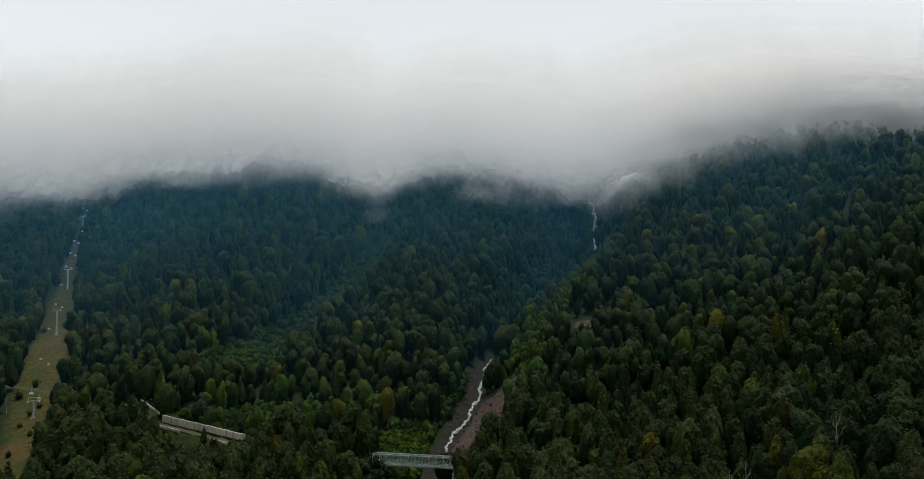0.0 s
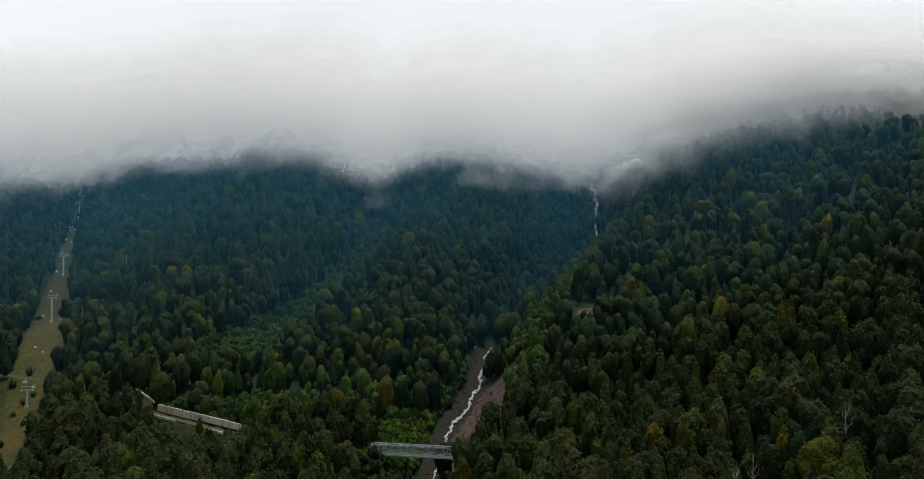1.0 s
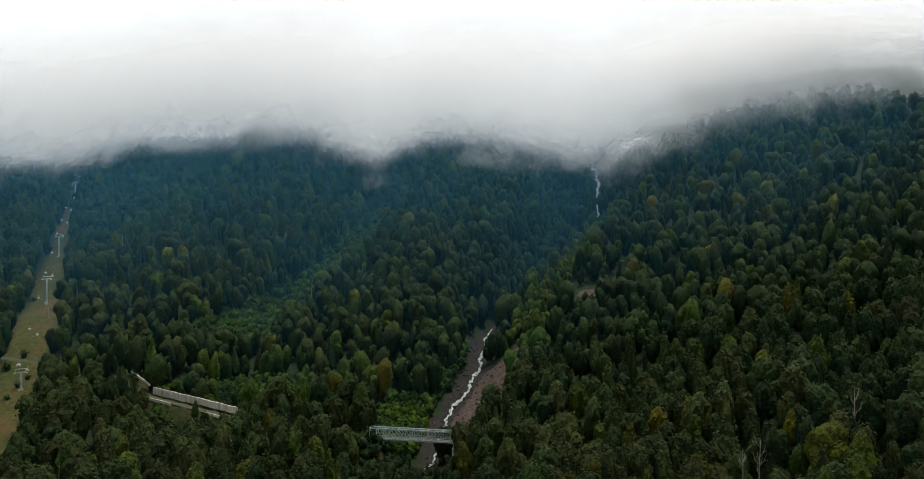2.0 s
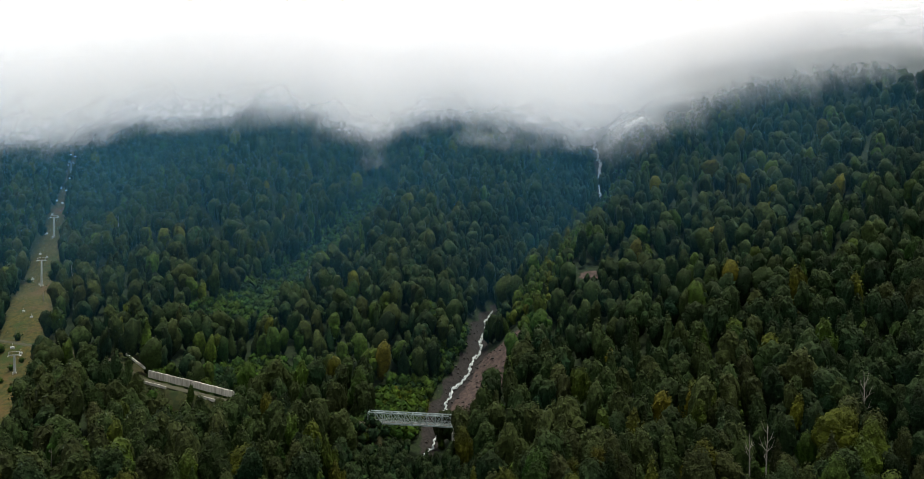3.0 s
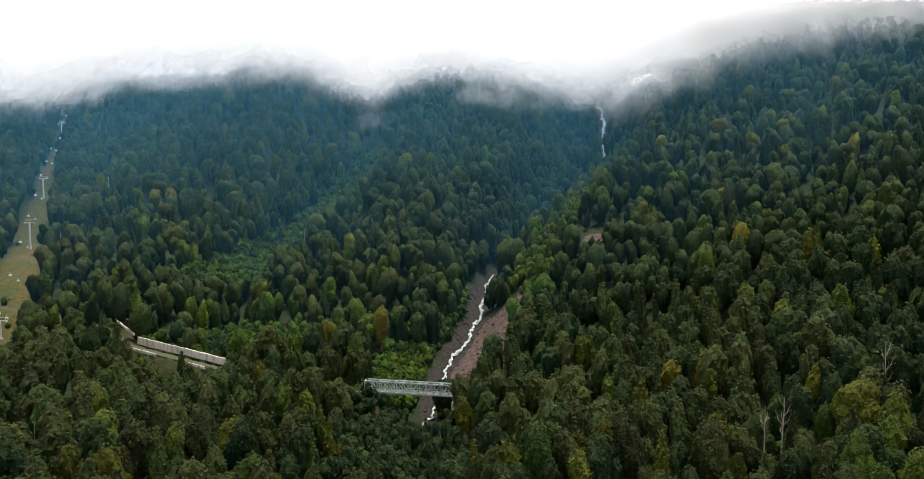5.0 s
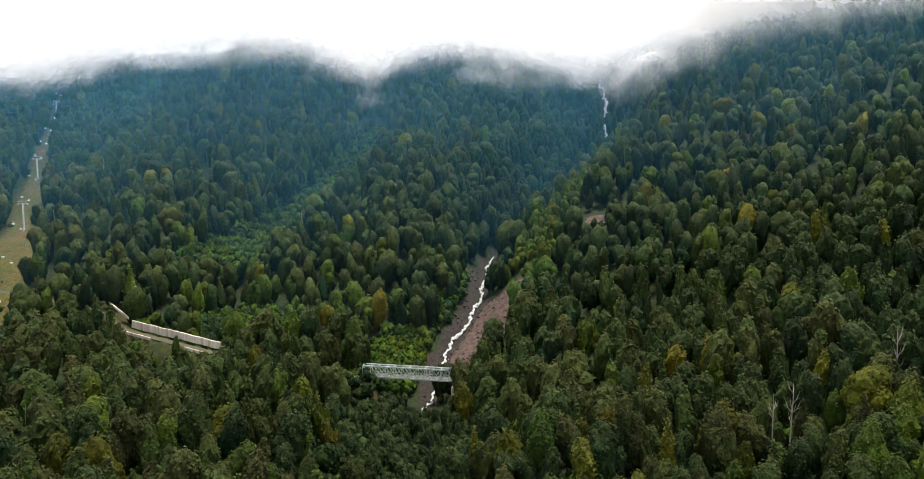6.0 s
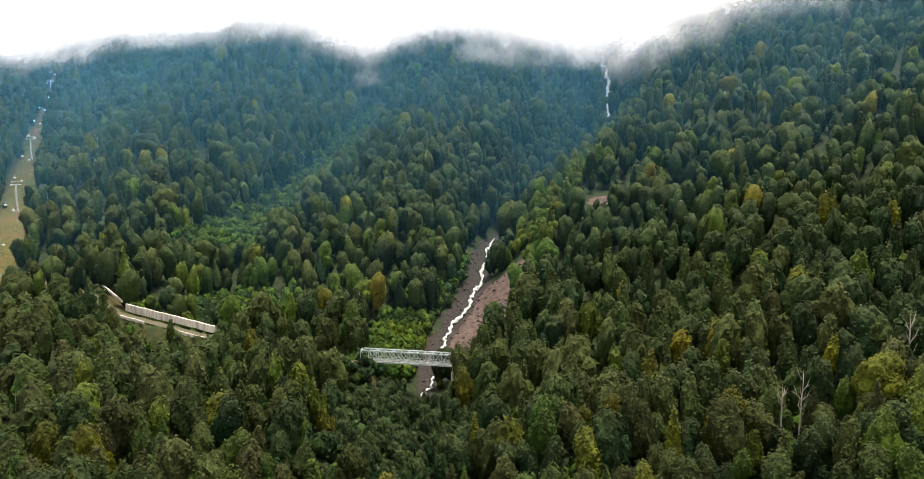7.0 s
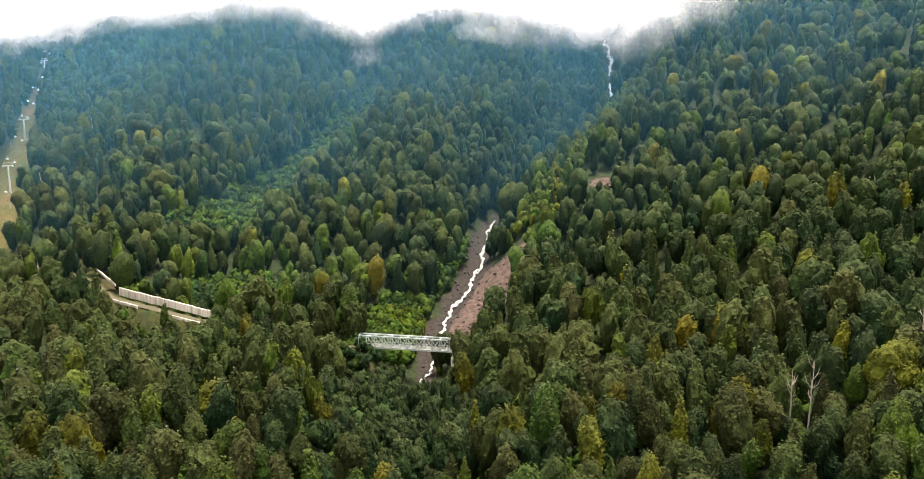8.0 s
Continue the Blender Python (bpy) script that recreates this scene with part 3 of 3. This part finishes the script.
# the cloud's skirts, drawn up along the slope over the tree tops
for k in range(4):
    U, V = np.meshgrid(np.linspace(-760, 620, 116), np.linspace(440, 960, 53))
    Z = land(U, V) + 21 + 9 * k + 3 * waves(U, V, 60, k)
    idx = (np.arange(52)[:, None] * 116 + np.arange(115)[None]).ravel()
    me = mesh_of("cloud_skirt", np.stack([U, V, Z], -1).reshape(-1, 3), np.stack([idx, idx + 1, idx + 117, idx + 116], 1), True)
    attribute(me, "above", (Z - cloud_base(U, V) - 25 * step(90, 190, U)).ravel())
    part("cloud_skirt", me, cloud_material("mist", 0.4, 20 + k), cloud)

# haze painted as blue see-through sheets between the spurs, denser with distance
haze = tagged(new("valley_haze"), "thin see-through sheets painted blue as haze before the far slopes", "haze", kind="stuff")
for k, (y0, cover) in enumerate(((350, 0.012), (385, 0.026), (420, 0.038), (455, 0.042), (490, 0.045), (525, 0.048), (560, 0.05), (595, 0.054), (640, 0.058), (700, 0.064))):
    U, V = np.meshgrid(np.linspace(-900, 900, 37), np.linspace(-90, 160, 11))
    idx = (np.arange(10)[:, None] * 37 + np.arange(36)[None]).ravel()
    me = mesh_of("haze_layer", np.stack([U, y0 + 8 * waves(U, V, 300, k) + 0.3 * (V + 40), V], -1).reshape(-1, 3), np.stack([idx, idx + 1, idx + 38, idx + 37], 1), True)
    n = Nodes("haze")
    n.t.nodes.remove(n.b)
    split = n.add("SeparateXYZ")
    n.link(n.where(), split.inputs[0])
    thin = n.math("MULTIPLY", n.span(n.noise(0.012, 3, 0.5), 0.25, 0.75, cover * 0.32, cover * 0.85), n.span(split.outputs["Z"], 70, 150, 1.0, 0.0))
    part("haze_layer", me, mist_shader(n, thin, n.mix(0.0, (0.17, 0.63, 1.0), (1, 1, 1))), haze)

# ---- road with its retaining walls ----
def beam(bm, a, b, wide, tall):
    """A straight square-edged member from a to b; tall: its size upwards."""
    a, b = Vector(a), Vector(b)
    way = (b - a).normalized()
    side = way.cross(Vector((0, 0, 1)))
    side = side.normalized() if side.length > 0.01 else Vector((1, 0, 0))
    up = side.cross(way)
    vs = [bm.verts.new(p + side * sx * wide / 2 + up * sz * tall / 2) for p in (a, b) for sx, sz in ((-1, -1), (1, -1), (1, 1), (-1, 1))]
    for q in ((3, 2, 1, 0), (4, 5, 6, 7), (0, 1, 5, 4), (1, 2, 6, 5), (2, 3, 7, 6), (3, 0, 4, 7)):
        bm.faces.new([vs[i] for i in q])


def beam_part(name, a, b, wide, tall, material, parent, label=""):
    bm = bmesh.new()
    beam(bm, a, b, wide, tall)
    return part(name, bm_mesh(name, bm), material, parent, label)


def along(line, spacing):
    """Points at even steps along a line of points."""
    out = []
    for a, b in zip(line, line[1:]):
        a, b = Vector(a), Vector(b)
        k = max(1, round((b - a).length / spacing))
        out += [a.lerp(b, i / k) for i in range(k)]
    return out + [Vector(line[-1])]


track = along(ROAD, 3.0)
rv, rf = [], []
for i, p in enumerate(track):
    way = (track[min(i + 1, len(track) - 1)] - track[max(i - 1, 0)]).normalized()
    side = Vector((-way.y, way.x, 0)).normalized()
    for off, up in ((-1.8, 0.05), (-1.0, 0.14), (0, 0.2), (1.0, 0.14), (1.8, 0.05)):
        q = p + side * off
        rv.append((q.x, q.y, p.z + up))
    if i:
        rf += [((i - 1) * 5 + j, i * 5 + j, i * 5 + j + 1, (i - 1) * 5 + j + 1) for j in range(4)]
road_mesh = mesh_of("road", rv, rf, True)
road_mesh.materials.append(gravel)
tagged(new("road", road_mesh), "pale gravel track cut into the forested slope", "road", kind="structure")


def retaining_wall(label, line, tall, thick, length):
    """Concrete panels side by side under a coping; line: the top edge."""
    w = tagged(new("retaining_wall"), label, "wall")
    for a, b in zip(line, line[1:]):
        a, b = Vector(a), Vector(b)
        k = max(1, round((b - a).length / length))
        for i in range(k):
            p, q = a.lerp(b, i / k), a.lerp(b, (i + 1) / k)
            gap = (q - p).normalized() * 0.05
            drop = Vector((0, 0, tall / 2 + 0.06 * ((i * 7) % 3)))
            beam_part("panel", p + gap - drop, q - gap - drop, thick + 0.05 * (i % 2), tall, concrete, w)
    return w


retaining_wall("pale stained concrete retaining wall above the gravel track", [(-128, 334.2, -59.6), (-106.2, 323.9, -61.9)], 2.9, 0.5, 3.2)
retaining_wall("pale stained concrete retaining wall above the gravel track", [(-106, 323.8, -61.9), (-87, 315.6, -64.3)], 2.6, 0.6, 3.2)
retaining_wall("low pale concrete wall beside the bending track", [(-149, 358.6, -55.6), (-131, 338, -59.0)], 0.9, 0.4, 3.2)
retaining_wall("low pale concrete kerb along the track's outer edge", [(-131, 328.6, -61.9), (-116, 321.3, -63.6)], 1.0, 0.4, 3.2)
retaining_wall("low pale concrete kerb along the track's outer edge", [(-101, 314.4, -65.4), (-90, 309.6, -66.6)], 1.0, 0.4, 3.2)
retaining_wall("short pale concrete wall end beside the track", [(-80.5, 312.6, -65.2), (-77.5, 311.2, -65.6)], 2.4, 0.6, 3.2)

# ---- steel truss bridge ----
bridge = tagged(new("truss_bridge"), "pale grey steel truss bridge across the stream gully", "bridge")
A, B = Vector((-33.2, 297.2, -71.3)), Vector((-1.2, 292.3, -71.8))
bays, tall, half = 12, 3.7, 1.35
way = (B - A).normalized()
side = Vector((way.y, -way.x, 0)).normalized() * half
up = Vector((0, 0, tall))
at = [A.lerp(B, i / bays) for i in range(bays + 1)]
for s in (side, -side):
    beam_part("bottom_chord", A + s, B + s, 0.42, 0.5, steel, bridge)
    beam_part("top_chord", at[0] + s + up, B + s + up, 0.36, 0.36, steel, bridge)
    for i, p in enumerate(at):
        beam_part("post", p + s, p + s + up, 0.22, 0.22, steel, bridge)
        if i < bays:
            q = at[i + 1]
            beam_part("diagonal", p + s + (up if i < bays / 2 else Vector()), q + s + (Vector() if i < bays / 2 else up), 0.2, 0.2, steel, bridge)
            beam_part("counter_diagonal", p + s * 0.97 + (Vector() if i < bays / 2 else up), q + s * 0.97 + (up if i < bays / 2 else Vector()), 0.12, 0.12, steel, bridge)
for i, p in enumerate(at):
    beam_part("cross_beam", p + side * 1.02 - Vector((0, 0, 0.2)), p - side * 1.02 - Vector((0, 0, 0.2)), 0.25, 0.35, steel, bridge)
    if i % 2 == 0:
        beam_part("top_strut", p + side + up, p - side + up, 0.16, 0.16, steel, bridge)
    if i < bays:
        beam_part("deck_panel", p + way * 0.03 + Vector((0, 0, 0.12)), at[i + 1] - way * 0.03 + Vector((0, 0, 0.12)), half * 1.8, 0.12, decking, bridge)
for s in (side * 0.86, -side * 0.86):
    for h in (0.7, 1.2):
        beam_part("handrail", A + s + Vector((0, 0, h)), B + s + Vector((0, 0, h)), 0.07, 0.07, zinc, bridge)
for p, name in ((A, "abutment"), (B, "abutment")):
    t = tagged(new("bridge_abutment"), "concrete bridge abutment set into the bank", "abutment", "bridge abutments")
    beam_part("bearing_block", p - side * 1.3 - Vector((0, 0, 1.2)), p + side * 1.3 - Vector((0, 0, 1.2)), 2.2, 1.6, concrete, t)
    beam_part("footing", p - side * 1.5 - Vector((0, 0, 4.4)), p + side * 1.5 - Vector((0, 0, 4.4)), 3.2, 4.8, concrete, t)

# ---- the mountain stream ----
def strand(y0, y1, wide, sway, seed, off=0.0):
    """A ribbon of white water with rounded, uneven edges, humped over its stones."""
    v, f = [], []
    ys = np.arange(y0, y1, 0.8)
    for i, y in enumerate(ys):
        x = float(stream_x(y)) + off + sway * (math.sin(y * 0.23 + seed) + 0.6 * math.sin(y * 0.61 + 2 * seed) + 0.45 * math.sin(y * 1.7 + seed))
        w = wide * (0.8 + 0.25 * math.sin(y * 0.9 + seed * 3) + 0.25 * math.sin(y * 2.3 + seed))
        z = max(float(land(x + e, y + g)) for e in (-1.2, 0, 1.2) for g in (-1, 1)) + 0.5
        for u, h in ((-1, -0.25), (-0.55, 0.18), (0, 0.34 + 0.2 * math.sin(y * 3.1 + seed)), (0.5, 0.16), (1, -0.25)):
            v.append((x + u * max(0.25, w) / 2, y, z + h))
        if i:
            f += [((i - 1) * 5 + j, (i - 1) * 5 + j + 1, i * 5 + j + 1, i * 5 + j) for j in range(4)]
    return np.array(v), np.array(f)


def water(label, *strands):
    me = mesh_of("stream", *joined(strands), True)
    me.materials.append(foam)
    return tagged(new("stream", me), label, "stream", kind="structure")


water("white mountain stream tumbling down its scree bed", strand(276, 446, 0.8, 0.75, 0.3), strand(322, 440, 0.3, 0.8, 0.9, 0.2))
water("thin white waterfall high up in the wooded gully", strand(560, 690, 1.5, 0.8, 0.9), strand(600, 630, 0.7, 1.2, 2.2))

# stones of the stream bed
def boulder(r, rg):
    bm = bmesh.new()
    bmesh.ops.create_icosphere(bm, subdivisions=1, radius=r)
    for q in bm.verts:
        q.co *= rg.uniform(0.7, 1.2)
        q.co.z *= 0.7
    vs = np.array([q.co[:] for q in bm.verts])
    fs = np.array([[q.index for q in p.verts] for p in bm.faces])
    bm.free()
    return vs, fs


kinds = [boulder(1.0, rng) for i in range(6)]
pieces = []
for i in range(2600):
    y = rng.uniform(230, 460)
    x = float(stream_x(y)) + rng.uniform(-14, 24)
    r = 0.14 + 0.75 * rng.uniform(0, 1) ** 4
    if max(float(scree_at(x, y)), float(soil_at(x, y))) > 0.5:
        v, f = kinds[i % 6]
        pieces.append((v * r * rng.uniform(0.8, 1.2, 3) + (x, y, float(land(x, y)) + r * 0.15), f))
scree_mesh = mesh_of("scree", *joined(pieces))
scree_mesh.materials.append(stone)
tagged(new("scree", scree_mesh), "loose grey and reddish stones of the stream bed", "stones", kind="stuff")

# ---- chairlift ----
def lift_pylon(x, y, tall):
    t = tagged(new("lift_pylon"), "pale grey steel chairlift pylon on the grassy cut", "pylon", "chairlift pylons")
    z = float(land(x, y))
    t.matrix_world = pose(x, y, z, 0, 0, 23.3)
    v, f = tube([(0, 0, -0.5), (0, 0, tall * 0.5), (0, 0, tall)], (0.55, 0.48, 0.4), 10)
    part("mast", mesh_of("mast", v, f, True), zinc, t)
    beam_part("footing", (-0.9, 0, 0), (0.9, 0, 0), 1.8, 0.9, concrete, t)
    beam_part("cross_arm", (-2.3, 0, tall), (2.3, 0, tall), 0.34, 0.36, zinc, t)
    for sx in (-2.1, 2.1):
        arm = beam_part("sheave_train", (sx, -2.0, tall + 0.15), (sx, 2.0, tall + 0.15), 0.35, 0.45, zinc, t)
        for k in range(5):
            v, f = tube([(0, 0, -0.1), (0, 0, 0.1)], (0.28, 0.28), 8)
            v = v[:, [2, 0, 1]] + (sx + 0.25, -1.6 + 0.8 * k, tall + 0.5)
            part("sheave", mesh_of("sheave", v, f), rubber, arm)
        beam_part("catwalk", (sx * 1.15, -1.8, tall - 0.3), (sx * 1.15, 1.8, tall - 0.3), 0.5, 0.08, zinc, t)
        beam_part("lifting_frame", (sx, 0, tall + 0.3), (sx, 0, tall + 1.5), 0.14, 0.14, zinc, t)
    beam_part("frame_bar", (-2.2, 0, tall + 1.5), (2.2, 0, tall + 1.5), 0.14, 0.14, zinc, t)
    beam_part("ladder", (0, -0.62, 0.5), (0, -0.62, tall), 0.4, 0.06, zinc, t)
    return Vector((x, y, z + tall))


tops = [lift_pylon(x, y, h) for x, y, h in ((-196.2, 357, 8), (-247.3, 473.6, 15.3), (-284.5, 558.5, 13.5), (-363.5, 739.5, 12.5), (-431, 894, 13))]
turn = pose(0, 0, 0, 0, 0, 23.3).to_3x3()
for sx in (-2.1, 2.1):
    off = turn @ Vector((sx, 0, 0.75))
    line = []
    for a, b in zip(tops, tops[1:]):
        for i in range(8):
            p = a.lerp(b, i / 8) + off
            p.z -= 1.6 * math.sin(math.pi * i / 8)
            line.append(p)
    line.append(tops[-1] + off)
    bm = bmesh.new()
    for a, b in zip(line, line[1:]):
        beam(bm, a, b, 0.04, 0.04)
    me = bm_mesh("haul_cable", bm)
    me.materials.append(rubber)
    tagged(new("haul_cable", me), "thin steel haul cable of the chairlift", "cable", "haul cables")


def lift_chair():
    t = tagged(new("lift_chair"), "small white chairlift chair hanging from its cable", "chairlift chair", "chairs of the chairlift")
    beam_part("hanger", (0, 0, 0.05), (0, 0, -2.2), 0.1, 0.1, zinc, t)
    beam_part("grip", (0, -0.25, 0), (0, 0.25, 0), 0.2, 0.22, zinc, t)
    beam_part("seat", (-1.1, -0.25, -3.1), (1.1, -0.25, -3.1), 0.55, 0.14, shell, t)
    beam_part("backrest", (-1.1, 0.08, -2.75), (1.1, 0.08, -2.75), 0.1, 0.75, shell, t)
    beam_part("safety_bar", (-1.1, -0.6, -2.7), (1.1, -0.6, -2.7), 0.06, 0.06, zinc, t)
    for sx in (-1.15, 1.15):
        beam_part("side_frame", (sx, 0.05, -2.15), (sx, 0.05, -3.15), 0.08, 0.08, zinc, t)
    beam_part("frame_top", (-1.15, 0.05, -2.15), (1.15, 0.05, -2.15), 0.08, 0.08, zinc, t)
    hood = [(-1.15 + 2.3 * i / 6, 0.35 - 1.1 * j / 4, -2.1 + 0.5 * math.sin(math.pi * j / 4) - 0.1 * abs(i - 3) / 3) for i in range(7) for j in range(5)]
    quads = [(i * 5 + j, i * 5 + j + 1, i * 5 + j + 6, i * 5 + j + 5) for i in range(6) for j in range(4)]
    lid = mesh_of("hood", hood, quads, True)
    part("hood", lid, shell, t)
    return t


first = lift_chair()
spots = []
for sx, start in ((-2.1, 12.0), (2.1, 4.0)):
    off = turn @ Vector((sx, 0, 0.72))
    walked = start
    for a, b in zip(tops, tops[1:]):
        length = (b - a).length
        while walked < length:
            u = walked / length
            p = a.lerp(b, u) + off
            p.z -= 1.6 * math.sin(math.pi * u)
            spots.append(p)
            walked += 46
        walked -= length
first.matrix_world = Matrix.Translation(spots[0]) @ pose(0, 0, 0, 0, 0, 23.3) @ Matrix.Scale(0.75, 4)
for p in spots[1:]:
    copy_thing(first, Matrix.Translation(p) @ pose(0, 0, 0, 0, 0, 23.3) @ Matrix.Scale(0.75, 4))

# ---- dead trees and a mast ----
def bare_tree(x, y, tall, limbs, seed, label):
    """A leafless tree: a tapered, slightly bent stem with forked limbs."""
    rg = np.random.default_rng(seed)
    t = tagged(new("dead_tree"), label, "tree", "dead trees")
    t.matrix_world = pose(x, y, float(land(x, y)), rg.uniform(-3, 3), rg.uniform(-3, 3), rg.uniform(0, 360))
    bend = rg.uniform(-0.5, 0.5, 2)
    stem = [(bend[0] * k * k, bend[1] * k * k, tall * k - 0.5 * (k == 0)) for k in (0, 0.35, 0.7, 1.0)]
    v, f = tube(stem, (0.3, 0.22, 0.13, 0.04), 7)
    part("trunk", mesh_of("trunk", v, f, True), bleached, t)
    for i in range(limbs):
        k = rg.uniform(0.4, 0.92)
        a, r = i * 2.4 + rg.uniform(-0.5, 0.5), tall * rg.uniform(0.06, 0.12)
        b = (bend[0] * k * k, bend[1] * k * k, tall * k)
        c, s = math.cos(a), math.sin(a)
        v, f = joined([tube([b, (b[0] + c * r * 0.5, b[1] + s * r * 0.5, b[2] + r * 0.6), (b[0] + c * r * 0.9, b[1] + s * r * 0.9, b[2] + r * 1.7)], (0.1, 0.07, 0.02), 5),
                       tube([(b[0] + c * r * 0.5, b[1] + s * r * 0.5, b[2] + r * 0.6), (b[0] + c * r * 1.1, b[1] + s * r * 1.1, b[2] + r * 0.9)], (0.08, 0.02), 4)])
        part("limb", mesh_of("limb", v, f, True), bleached, t)
    return t


# the limbless stem at (-347, 692) stands for a mast
for x, y, tall, limbs, seed in ((80.5, 221, 21, 10, 1), (114, 235, 21, 9, 2), (77, 223, 19, 5, 3), (-217, 450, 13.5, 1, 4), (-214, 454, 10, 0, 5), (-226, 479, 11, 1, 6), (-226, 436, 6, 0, 7),
                                (-347, 692, 14, 0, 8), (-230, 537, 14, 4, 9), (-211, 361, 12, 0, 10), (-130, 262, 13, 1, 11), (28, 330, 17, 6, 12), (-80, 430, 17, 5, 13), (-214, 358, 9, 0, 14)):
    bare_tree(x, y, tall, limbs, seed, "bleached leafless dead tree among the green crowns" if limbs > 2 else "pale bare trunk-like shaft standing at the forest edge")
